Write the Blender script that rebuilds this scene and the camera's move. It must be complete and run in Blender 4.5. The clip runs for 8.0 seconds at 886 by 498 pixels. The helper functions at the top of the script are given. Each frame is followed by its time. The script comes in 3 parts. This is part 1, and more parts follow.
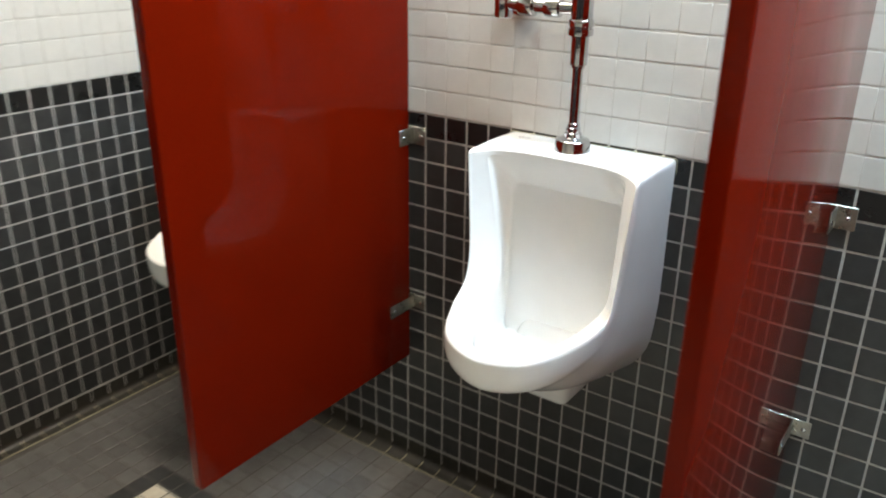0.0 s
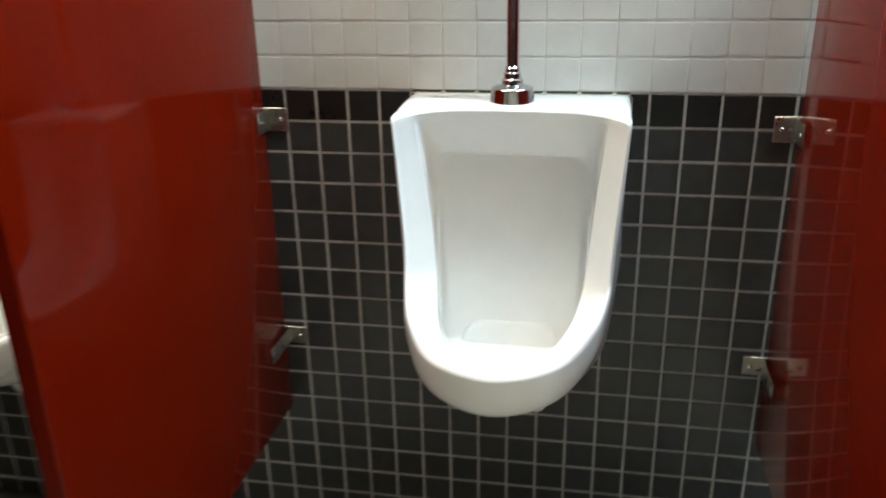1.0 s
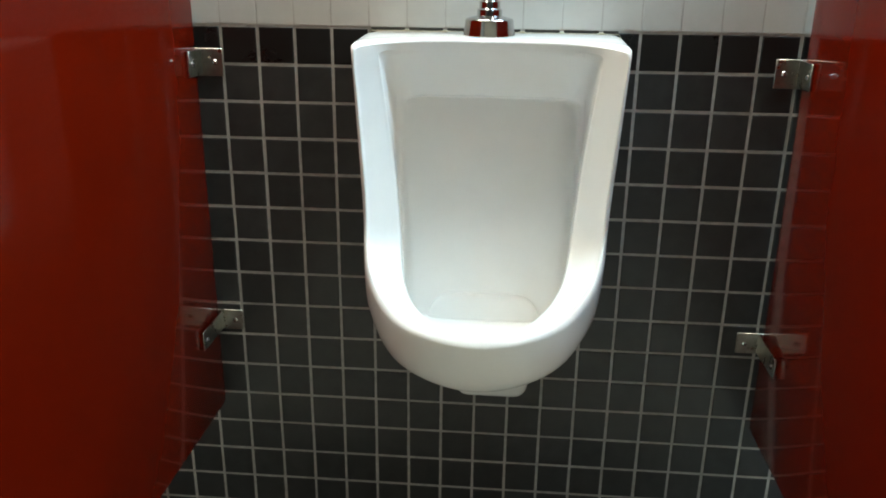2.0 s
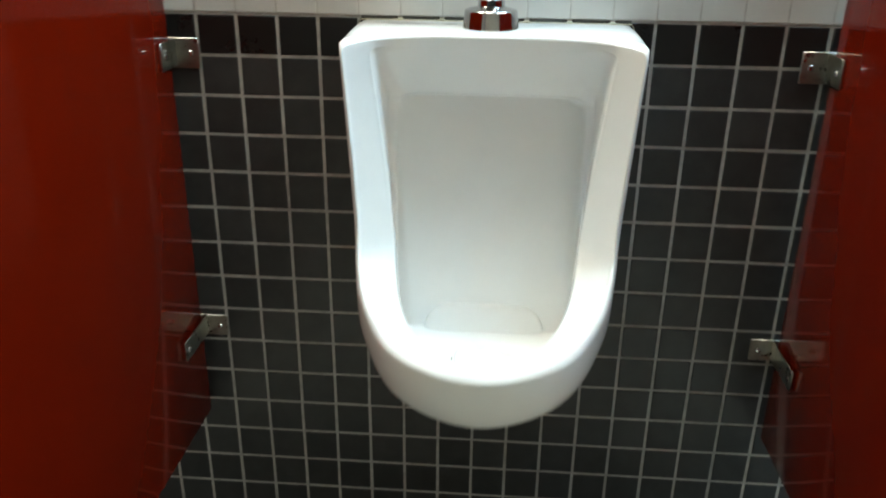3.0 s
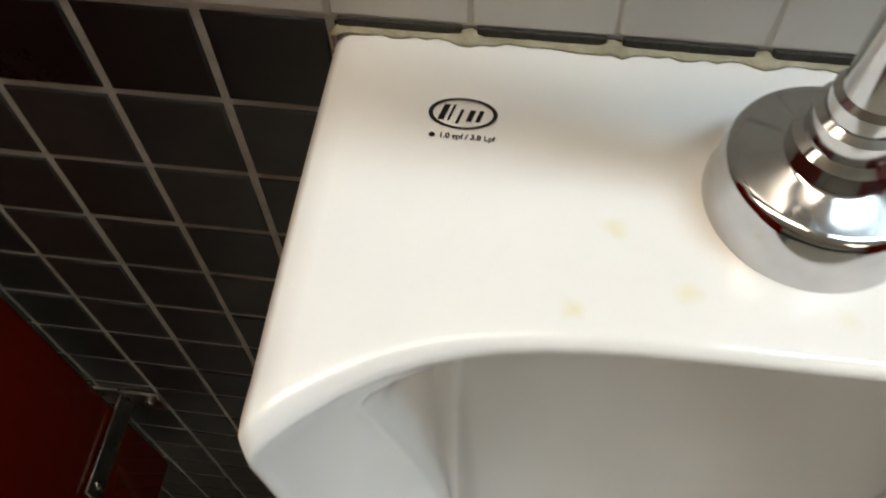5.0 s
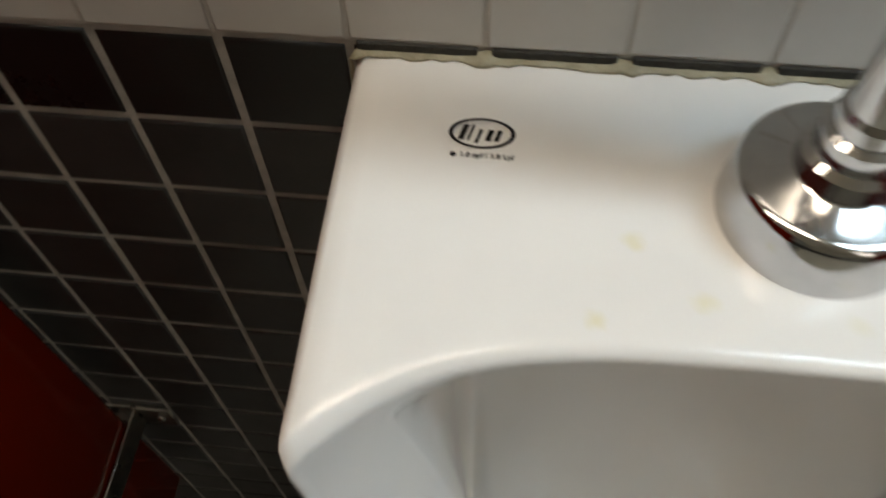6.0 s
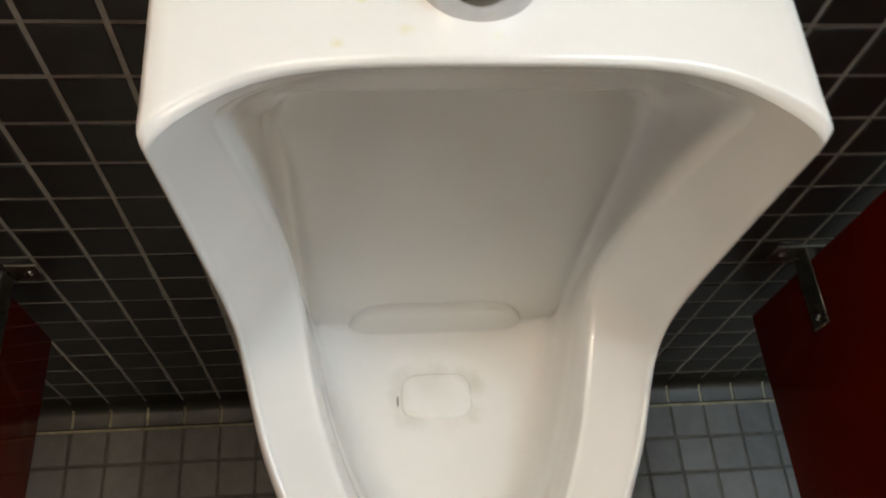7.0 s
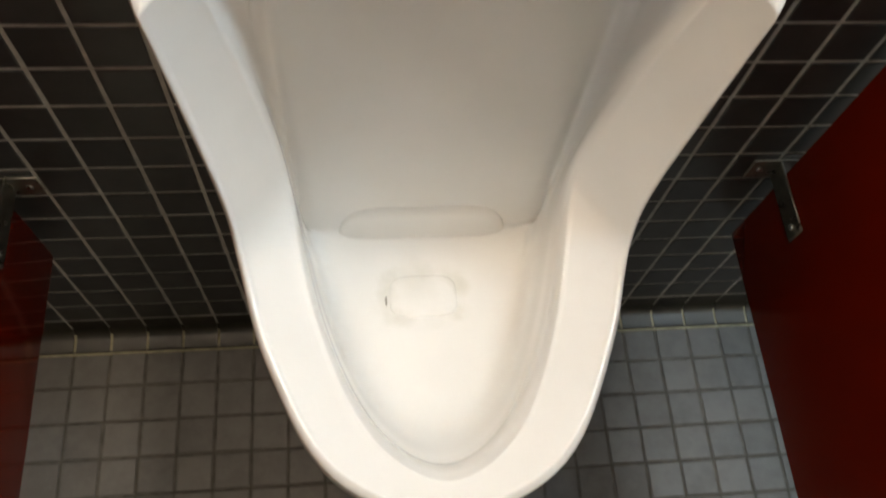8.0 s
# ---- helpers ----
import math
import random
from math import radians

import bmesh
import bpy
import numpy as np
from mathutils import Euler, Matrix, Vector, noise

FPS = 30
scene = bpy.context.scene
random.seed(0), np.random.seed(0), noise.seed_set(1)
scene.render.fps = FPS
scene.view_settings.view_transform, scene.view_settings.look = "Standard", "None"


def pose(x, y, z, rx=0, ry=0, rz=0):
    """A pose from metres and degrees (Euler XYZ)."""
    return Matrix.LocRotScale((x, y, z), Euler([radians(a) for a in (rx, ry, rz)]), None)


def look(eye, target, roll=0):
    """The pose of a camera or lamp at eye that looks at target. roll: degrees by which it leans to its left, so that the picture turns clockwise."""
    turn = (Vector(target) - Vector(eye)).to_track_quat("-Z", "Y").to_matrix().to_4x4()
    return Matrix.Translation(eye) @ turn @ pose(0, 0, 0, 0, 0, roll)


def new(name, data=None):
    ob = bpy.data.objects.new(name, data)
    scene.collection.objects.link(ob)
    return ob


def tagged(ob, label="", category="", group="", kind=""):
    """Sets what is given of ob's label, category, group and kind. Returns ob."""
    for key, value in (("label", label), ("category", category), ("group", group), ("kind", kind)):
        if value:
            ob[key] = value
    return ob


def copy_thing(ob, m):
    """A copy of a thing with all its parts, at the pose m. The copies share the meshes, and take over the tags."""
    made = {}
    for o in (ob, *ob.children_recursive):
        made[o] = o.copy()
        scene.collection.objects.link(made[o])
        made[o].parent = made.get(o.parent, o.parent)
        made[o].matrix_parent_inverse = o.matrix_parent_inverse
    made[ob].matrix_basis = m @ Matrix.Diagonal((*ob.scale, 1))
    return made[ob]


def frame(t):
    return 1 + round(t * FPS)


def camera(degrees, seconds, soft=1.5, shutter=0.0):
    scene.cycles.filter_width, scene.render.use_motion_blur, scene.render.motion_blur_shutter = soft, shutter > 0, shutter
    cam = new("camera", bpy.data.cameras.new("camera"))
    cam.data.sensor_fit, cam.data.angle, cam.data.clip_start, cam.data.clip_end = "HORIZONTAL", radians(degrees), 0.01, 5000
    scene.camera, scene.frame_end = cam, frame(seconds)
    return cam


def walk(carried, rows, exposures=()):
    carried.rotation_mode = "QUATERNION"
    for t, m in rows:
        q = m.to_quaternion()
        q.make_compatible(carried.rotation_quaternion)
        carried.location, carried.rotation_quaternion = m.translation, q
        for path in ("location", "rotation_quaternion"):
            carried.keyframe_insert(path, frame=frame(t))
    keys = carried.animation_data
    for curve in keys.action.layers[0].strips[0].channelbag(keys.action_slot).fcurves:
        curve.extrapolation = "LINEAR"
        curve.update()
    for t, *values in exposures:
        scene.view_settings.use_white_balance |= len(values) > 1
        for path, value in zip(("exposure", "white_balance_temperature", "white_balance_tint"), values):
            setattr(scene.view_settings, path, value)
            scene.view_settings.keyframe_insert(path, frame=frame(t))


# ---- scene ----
cam = camera(57.7, 8.0, soft=1.8, shutter=0.55)
PATH = [
    (0, (0.643, -1.389, 1.309), (-0.427, 0.122, 0.551), 0.7),
    (0.2, (0.542, -1.387, 1.269), (0.104, -0.670, 0.947), 0.3),
    (0.5, (0.342, -1.355, 1.272), (-0.46, 0.318, 0.523), -5.3),
    (0.8, (0.182, -1.321, 1.194), (-0.046, -0.522, 0.847), -4.8),
    (1, (0.113, -1.277, 1.151), (-0.232, 0.554, 0.424), -1.2),
    (1.5, (0.05, -1.191, 1.025), (-0.146, 0.677, 0.338), -0.1),
    (1.6, (0.059, -1.184, 1.004), (-0.164, 0.688, 0.339), -0.2),
    (1.7, (0.03, -1.176, 0.998), (-0.146, 0.705, 0.341), 0.0),
    (2.8, (0.027, -1.11, 1.003), (-0.116, 0.753, 0.291), 1.1),
    (3, (0.012, -1.06, 1.045), (-0.118, 0.779, 0.268), 0.7),
    (3.2, (0.048, -0.957, 1.117), (-0.020, -0.158, 0.707), -0.1),
    (3.5, (0.033, -0.827, 1.205), (-0.121, 0.816, 0.075), -0.3),
    (4, (-0.057, -0.556, 1.18), (-0.159, 0.759, -0.323), -1.4),
    (4.2, (-0.079, -0.449, 1.170), (-0.112, 0.111, 0.467), -1.6),
    (4.5, (-0.094, -0.315, 1.161), (-0.192, 0.755, -0.526), 0.2),
    (4.7, (-0.094, -0.259, 1.145), (-0.245, 0.791, -0.55), -0.7),
    (5.8, (-0.115, -0.209, 1.12), (-0.281, 0.831, -0.581), -3.4),
    (6, (-0.107, -0.233, 1.14), (-0.264, 0.834, -0.545), -2.5),
    (6.5, (-0.08, -0.314, 1.185), (-0.144, 0.667, -0.556), 0.3),
    (6.8, (-0.0685, -0.370, 1.206), (-0.0185, 0.076, 0.426), 5.3),
    (7, (-0.069, -0.389, 1.219), (0.138, 0.542, -0.539), 9.7),
    (7.3, (-0.063, -0.419, 1.229), (0.131, 0.52, -0.527), 8.0),
    (7.5, (-0.058, -0.433, 1.234), (0.116, 0.5, -0.526), 7.6),
    (8, (-0.063, -0.449, 1.224), (0.148, 0.393, -0.578), 10.8),
]
walk(cam, [(t, look(eye, target, roll)) for t, eye, target, roll in PATH], [(0.0, 0.12, 6250, 10), (0.5, 0.08, 6250, 9), (1.5, -0.24, 6000, 2), (2.8, -0.2, 6000, 1), (3.5, -0.64, 5700, -2), (4.0, -0.9, 6550, 6), (4.5, -1.1, 6950, 12), (5.8, -1.64, 6800, 12), (6.5, -1.7, 7300, 12), (7.0, -1.4, 7100, 14), (7.5, -1.26, 7150, 15), (8.0, -0.92, 7250, 15)])

# ---- light ----
world = bpy.data.worlds.new("world")
scene.world = world
world.use_nodes = True
world.node_tree.nodes["Background"].inputs[0].default_value = (0.8, 0.85, 1.0, 1)
world.node_tree.nodes["Background"].inputs[1].default_value = 0.02
LAMP = 68.0        # strength of the fluorescent diffusers

# ---- sizes ----
P = 0.054          # pitch of the wall and floor mosaic
ZB = 17 * P        # line between dark and white tiles
CX = 7.25          # joint columns lie at (i - CX) * P
WEST = -24 * P + 0.25 * P - 0.03
EAST, SOUTH, TOP = 3.1, -3.6, 2.55


# ---- materials ----
def material(name, color, rough=0.5, metal=0.0, coat=0.0, spec=0.5):
    m = bpy.data.materials.new(name)
    m.use_nodes = True
    b = m.node_tree.nodes["Principled BSDF"]
    b.inputs["Base Color"].default_value = (*color, 1)
    b.inputs["Roughness"].default_value = rough
    b.inputs["Metallic"].default_value = metal
    b.inputs["Coat Weight"].default_value = coat
    b.inputs["Coat Roughness"].default_value = 0.03
    b.inputs["Specular IOR Level"].default_value = spec
    return m


def node(m, kind, **inputs):
    n = m.node_tree.nodes.new(kind)
    for key, value in inputs.items():
        n.inputs[key.replace("_", " ")].default_value = value
    return n


def wire(m, a, out, b, into):
    m.node_tree.links.new(a.outputs[out], b.inputs[into])


def vary(m, a, b, scale=40.0, detail=6.0, per_piece=0.0, bump=0.0, bump_scale=200.0, rough=None, coords="Object"):
    """Colour runs between a and b with noise; each piece shifts by per_piece; fine relief and a changing gloss."""
    shader = m.node_tree.nodes["Principled BSDF"]
    geo = node(m, "ShaderNodeNewGeometry")
    info = node(m, "ShaderNodeObjectInfo")
    n = node(m, "ShaderNodeTexNoise", Scale=scale, Detail=detail, Roughness=0.6)
    wire(m, geo, "Position", n, "Vector")
    both = node(m, "ShaderNodeMath")
    both.operation = "ADD"
    wire(m, info, "Random", both, 0)
    wire(m, geo, "Random Per Island", both, 1)
    wrap = node(m, "ShaderNodeMath")
    wrap.operation = "FRACT"
    wire(m, both, 0, wrap, 0)
    mul = node(m, "ShaderNodeMath")
    mul.operation = "MULTIPLY_ADD"
    mul.inputs[1].default_value = per_piece
    wire(m, wrap, 0, mul, 0)
    wire(m, n, "Fac", mul, 2)
    sub = node(m, "ShaderNodeMath")
    sub.operation = "SUBTRACT"
    sub.inputs[1].default_value = per_piece / 2
    wire(m, mul, 0, sub, 0)
    ramp = node(m, "ShaderNodeValToRGB")
    ramp.color_ramp.elements[0].position, ramp.color_ramp.elements[1].position = 0.28, 0.72
    ramp.color_ramp.elements[0].color, ramp.color_ramp.elements[1].color = (*a, 1), (*b, 1)
    wire(m, sub, 0, ramp, 0)
    wire(m, ramp, 0, shader, "Base Color")
    if rough:
        n2 = node(m, "ShaderNodeTexNoise", Scale=scale * 0.35, Detail=8.0, Roughness=0.7)
        wire(m, geo, "Position", n2, "Vector")
        r = node(m, "ShaderNodeMapRange")
        r.inputs["From Min"].default_value, r.inputs["From Max"].default_value = 0.3, 0.7
        r.inputs["To Min"].default_value, r.inputs["To Max"].default_value = rough
        wire(m, n2, "Fac", r, 0)
        wire(m, r, 0, shader, "Roughness")
    if bump:
        n3 = node(m, "ShaderNodeTexNoise", Scale=bump_scale, Detail=4.0)
        wire(m, geo, "Position", n3, "Vector")
        bm = node(m, "ShaderNodeBump", Strength=bump, Distance=0.002)
        wire(m, n3, "Fac", bm, "Height")
        wire(m, bm, 0, shader, "Normal")
    return m


PORCELAIN = vary(material("porcelain", (0.8, 0.8, 0.78), 0.1, coat=0.32), (0.80, 0.795, 0.772), (0.85, 0.846, 0.822), 9, rough=(0.12, 0.2), bump=0.012, bump_scale=60)
PORCELAIN.node_tree.nodes["Principled BSDF"].inputs["Coat Roughness"].default_value = 0.13


def stains_and_shade(m, spots, tint):
    """Faint tinted spots with ragged edges round the given places, for stains and for painted shade."""
    shader = m.node_tree.nodes["Principled BSDF"]
    geo = node(m, "ShaderNodeNewGeometry")
    noise_tex = node(m, "ShaderNodeTexNoise", Scale=1.0 / max(p[3] for p in spots), Detail=3.0)
    wire(m, geo, "Position", noise_tex, "Vector")
    color = m.node_tree.links[0].from_socket
    for link in m.node_tree.links:
        if link.to_socket == shader.inputs["Base Color"]:
            color = link.from_socket
    for x, y, z, size, amount in spots:
        d = node(m, "ShaderNodeVectorMath")
        d.operation = "DISTANCE"
        d.inputs[1].default_value = (x, y, z)
        wire(m, geo, "Position", d, 0)
        far = node(m, "ShaderNodeMath")
        far.operation = "MULTIPLY_ADD"
        far.inputs[1].default_value = size * 1.4
        wire(m, noise_tex, "Fac", far, 0)
        wire(m, d, "Value", far, 2)
        r = node(m, "ShaderNodeMapRange")
        r.inputs["From Min"].default_value, r.inputs["From Max"].default_value = size * 0.9, size * 1.9
        r.inputs["To Min"].default_value, r.inputs["To Max"].default_value = amount, 0.0
        wire(m, far, 0, r, 0)
        mix = node(m, "ShaderNodeMix")
        mix.data_type = "RGBA"
        mix.inputs[7].default_value = (*tint, 1)
        wire(m, r, 0, mix, 0)
        m.node_tree.links.new(color, mix.inputs[6])
        color = mix.outputs[2]
    m.node_tree.links.new(color, shader.inputs["Base Color"])


# soft shade behind and beside the drain cover, put into the china's colour
stains_and_shade(PORCELAIN, ((-0.008, -0.150, 0.518, 0.022, 0.22), (-0.038, -0.168, 0.516, 0.011, 0.34), (0.032, -0.160, 0.516, 0.011, 0.24)), (0.56, 0.55, 0.48))
# ring of grey-green spots close round the drain cover
RIM_OF_DRAIN = [(-0.003 + 0.0362 * math.copysign(abs(math.cos(a)) ** 0.55, math.cos(a)), -0.168 + 0.0243 * math.copysign(abs(math.sin(a)) ** 0.55, math.sin(a)), 0.5165, 0.0105, 0.12 + 0.10 * math.cos(2.2 * a) ** 2) for a in np.linspace(0.1, 2 * math.pi, 18)[:-1]]
stains_and_shade(PORCELAIN, RIM_OF_DRAIN, (0.56, 0.555, 0.48))
stains_and_shade(PORCELAIN, ((-0.065, -0.082, 0.9155, 0.004, 0.4), (-0.077, -0.112, 0.9155, 0.004, 0.45), (-0.043, -0.103, 0.9155, 0.0045, 0.35), (0.004, -0.107, 0.9155, 0.004, 0.2)), (0.72, 0.66, 0.3))
CHROME = vary(material("chrome", (0.75, 0.75, 0.76), 0.06, 1.0), (0.50, 0.50, 0.505), (0.62, 0.62, 0.625), 60, rough=(0.05, 0.18))
STEEL = vary(material("brushed steel", (0.5, 0.49, 0.45), 0.3, 1.0), (0.30, 0.29, 0.255), (0.42, 0.405, 0.36), 90, rough=(0.24, 0.36), bump=0.03, bump_scale=700)
CHARCOAL = vary(material("charcoal tile", (0.03, 0.03, 0.03), 0.35), (0.0200, 0.0203, 0.0198), (0.0375, 0.0375, 0.0365), 30, per_piece=0.35, rough=(0.28, 0.45), bump=0.06, bump_scale=500)
BLACK = vary(material("black tile", (0.012, 0.012, 0.012), 0.3), (0.0055, 0.0055, 0.0052), (0.0105, 0.0105, 0.0100), 30, per_piece=0.3, rough=(0.22, 0.4), bump=0.05, bump_scale=500)
WHITE = vary(material("white tile", (0.7, 0.68, 0.62), 0.2), (0.53, 0.52, 0.485), (0.58, 0.568, 0.53), 25, per_piece=0.15, rough=(0.12, 0.28), bump=0.03, bump_scale=120)
GROUT = vary(material("grey grout", (0.3, 0.29, 0.27), 0.9), (0.33, 0.32, 0.295), (0.52, 0.505, 0.47), 70, bump=0.4, bump_scale=900)
GROUT_LIGHT = vary(material("light grout", (0.55, 0.53, 0.48), 0.9), (0.40, 0.385, 0.345), (0.48, 0.46, 0.42), 60, bump=0.3, bump_scale=900)
GROUT_STAINED = vary(material("stained grout", (0.14, 0.13, 0.085), 0.9), (0.15, 0.136, 0.085), (0.33, 0.30, 0.20), 45, bump=0.4, bump_scale=900)
GROUT_DARK = vary(material("dirty floor grout", (0.06, 0.055, 0.05), 0.95), (0.05, 0.047, 0.04), (0.11, 0.104, 0.09), 50, bump=0.5, bump_scale=900)
GROUT_BASE = vary(material("blackened base grout", (0.03, 0.027, 0.02), 0.95), (0.016, 0.014, 0.010), (0.048, 0.043, 0.032), 50, bump=0.5, bump_scale=900)
FLOOR_TILE = vary(material("grey floor tile", (0.16, 0.16, 0.16), 0.5), (0.077, 0.073, 0.069), (0.114, 0.109, 0.104), 35, per_piece=0.35, rough=(0.4, 0.6), bump=0.12, bump_scale=600)
FLOOR_BLACK = vary(material("black floor tile", (0.02, 0.02, 0.02), 0.5), (0.015, 0.015, 0.015), (0.03, 0.03, 0.03), 35, per_piece=0.3, rough=(0.4, 0.6), bump=0.1, bump_scale=600)
FLOOR_BEIGE = vary(material("beige floor tile", (0.6, 0.55, 0.45), 0.45), (0.5, 0.46, 0.37), (0.62, 0.58, 0.48), 35, per_piece=0.3, rough=(0.4, 0.6), bump=0.1, bump_scale=600)
RED = vary(material("red enamel", (0.16, 0.006, 0.002), 0.08, spec=0.08), (0.114, 0.0050, 0.0006), (0.132, 0.0060, 0.0008), 6, rough=(0.06, 0.085), bump=0.003, bump_scale=45)
PAINT = vary(material("off-white paint", (0.7, 0.68, 0.64), 0.6), (0.66, 0.60, 0.50), (0.72, 0.66, 0.56), 4, rough=(0.5, 0.7), bump=0.1, bump_scale=300)
SEALANT = vary(material("old sealant", (0.4, 0.37, 0.26), 0.6), (0.20, 0.18, 0.11), (0.42, 0.385, 0.28), 90, rough=(0.4, 0.7), bump=0.4, bump_scale=400)
INK = material("black print", (0.012, 0.012, 0.014), 0.35)
DARK_HOLE = vary(material("near-black strip", (0.03, 0.028, 0.024), 0.7), (0.012, 0.011, 0.009), (0.045, 0.042, 0.034), 300, bump=0.4, bump_scale=900)
# grey for the drain slot: the gap's shade is put into its colour
SLOT = material("shaded slot", (0.26, 0.255, 0.22), 0.6)


def glowing(name, strength, tint):
    m = material(name, (0.9, 0.9, 0.9), 0.4)
    m.node_tree.nodes["Principled BSDF"].inputs["Emission Color"].default_value = (*tint, 1)
    m.node_tree.nodes["Principled BSDF"].inputs["Emission Strength"].default_value = strength
    return m


GLOW = glowing("cool fluorescent diffuser", LAMP, (0.73, 0.98, 1.17))
# warm glow of the two added fill lamps, which are never in view
GLOW_WARM_FILL = glowing("warm fill diffuser", LAMP * 0.72, (1.0, 0.88, 0.72))
GLOW_WEAK_FILL = glowing("weak fill diffuser", LAMP * 0.62, (1.0, 0.92, 0.80))


# ---- mesh helpers ----
def mesh_of(name, bm, mat, smooth=False):
    me = bpy.data.meshes.new(name)
    bmesh.ops.recalc_face_normals(bm, faces=bm.faces)
    bm.to_mesh(me)
    bm.free()
    me.materials.append(mat)
    if smooth:
        me.shade_smooth()
    return me


def part(name, bm, mat, parent=None, label="", smooth=False, angle=None):
    ob = new(name, mesh_of(name, bm, mat, smooth))
    if angle:
        ob.data.shade_smooth()
        ob.data.set_sharp_from_angle(angle=radians(angle))
    if parent:
        ob.parent = parent
    return tagged(ob, label)


def box(x0, x1, y0, y1, z0, z1, bevel=0.0, segments=2, bm=None):
    """A box between the given planes, its edges rounded by bevel."""
    own = bmesh.new()
    bmesh.ops.create_cube(own, size=1)
    for v in own.verts:
        v.co = ((x0, x1)[v.co.x > 0], (y0, y1)[v.co.y > 0], (z0, z1)[v.co.z > 0])
    if bevel:
        bmesh.ops.bevel(own, geom=own.edges[:], offset=bevel, segments=segments, profile=0.5, affect="EDGES")
    if bm is None:
        return own
    me = bpy.data.meshes.new("tmp")
    own.to_mesh(me)
    own.free()
    bm.from_mesh(me)
    bpy.data.meshes.remove(me)
    return bm


def lathe(profile, steps=40, bm=None, m=None):
    """A turned body round z from (radius, height) pairs."""
    bm = bm or bmesh.new()
    m = m or Matrix()
    rings = [[bm.verts.new(m @ Vector((r * math.cos(2 * math.pi * k / steps), r * math.sin(2 * math.pi * k / steps), z))) for k in range(steps)] for r, z in profile]
    for a, b in zip(rings, rings[1:]):
        for k in range(steps):
            bm.faces.new((a[k], a[(k + 1) % steps], b[(k + 1) % steps], b[k]))
    bm.faces.new(rings[0])
    bm.faces.new(rings[-1])
    return bm


def empty(name, x, y, z, label, category, group="", kind=""):
    ob = new(name)
    ob.location = (x, y, z)
    ob.empty_display_size = 0.05
    return tagged(ob, label, category, group, kind)


# ---- setting ----
def slab(name, x0, x1, y0, y1, z0, z1, mat, label, category):
    return tagged(part(name, box(x0, x1, y0, y1, z0, z1), mat), label, category, kind="structure")


GAP = 0.0014
wall_north = slab("wall_north", WEST - 0.12, EAST + 0.12, GAP, 0.15, 0.0, TOP, GROUT, "back wall of charcoal mosaic below white mosaic", "wall")
wall_west = slab("wall_west", WEST - 0.15, WEST - GAP, SOUTH, GAP, 0.0, TOP, GROUT, "side wall of charcoal mosaic below white mosaic", "wall")
wall_east = slab("wall_east", EAST, EAST + 0.15, SOUTH, GAP, 0.0, TOP, PAINT, "plain off-white side wall", "wall")
wall_south = slab("wall_south", WEST - 0.15, EAST + 0.15, SOUTH - 0.15, SOUTH, 0.0, TOP, PAINT, "plain off-white wall behind the walkway", "wall")
floor = slab("floor", WEST - 0.15, EAST + 0.15, SOUTH - 0.15, 0.15, -0.12, -GAP, GROUT_DARK, "grey mosaic floor with dark dirty joints", "floor")
# assumed dado on the unseen walls, added to darken bounce and mirror images
DADO = vary(material("charcoal dado", (0.03, 0.03, 0.03), 0.4), (0.024, 0.023, 0.024), (0.036, 0.034, 0.035), 12, rough=(0.3, 0.45), bump=0.05, bump_scale=300)
part("dado", box(EAST - 0.008, EAST + 0.002, SOUTH, 0.0, 0.0, ZB), DADO, wall_east, "unseen charcoal dado, added to cut bounced light")
part("dado", box(WEST, EAST - 0.009, SOUTH - 0.002, SOUTH + 0.008, 0.0, ZB), DADO, wall_south, "unseen charcoal dado, added to cut bounced light")
ceiling = slab("ceiling", WEST - 0.15, EAST + 0.15, SOUTH - 0.15, 0.15, TOP, TOP + 0.1, PAINT, "plain off-white ceiling", "ceiling")



# ---- urinals ----
def spline(keys, counts):
    """A smooth run through the keys, counts[i] steps from key i to the next."""
    keys = [np.array(k, float) for k in keys]
    size = lambda p, q: float(np.linalg.norm(q - p))
    out = []
    for i, n in enumerate(counts):
        a, b = keys[i], keys[i + 1]
        d = size(a, b)
        ta = (b - keys[i - 1]) * d / (d + size(keys[i - 1], a)) if i else np.zeros(3)
        tb = (keys[i + 2] - a) * d / (d + size(b, keys[i + 2])) if i + 2 < len(keys) else (b - a) * (1, 0, 0)
        for s in np.arange(n) / n:
            out.append((2 * s**3 - 3 * s**2 + 1) * a + (s**3 - 2 * s**2 + s) * ta + (3 * s**2 - 2 * s**3) * b + (s**3 - s**2) * tb)
    out.append(keys[-1])
    return out


def ring(top_y, top_z, corner, sides, soft=2, square=0):
    """A closed loop round the bowl's opening: a bowed top edge, two sides and the bottom; soft rounds its turns."""
    cx, cy, cz = corner
    top = [np.array((cx * s, top_y + (cy - top_y) * s**4.6, top_z + (cz - top_z) * s**4)) for s in np.arange(14) / 14]
    half = np.array(top + spline([corner] + sides, [9, 9, 8, 8, 8, 8]))
    if square:                                    # upper corners follow a squarish oval
        for k in range(24):
            a = math.pi / 4 * (k / 14 if k <= 14 else 1 + (k - 14) / 9)
            half[k, 0] = sides[0][0] * max(0.0, math.sin(a)) ** (2 / square)
            half[k, 2] = sides[0][2] + (top_z - sides[0][2]) * max(0.0, math.cos(a)) ** (2 / square)
    loop = np.concatenate([half, (half * (-1, 1, 1))[-2:0:-1]])
    for _ in range(soft):
        loop = (np.roll(loop, 1, 0) + 2 * loop + np.roll(loop, -1, 0)) / 4
    return loop


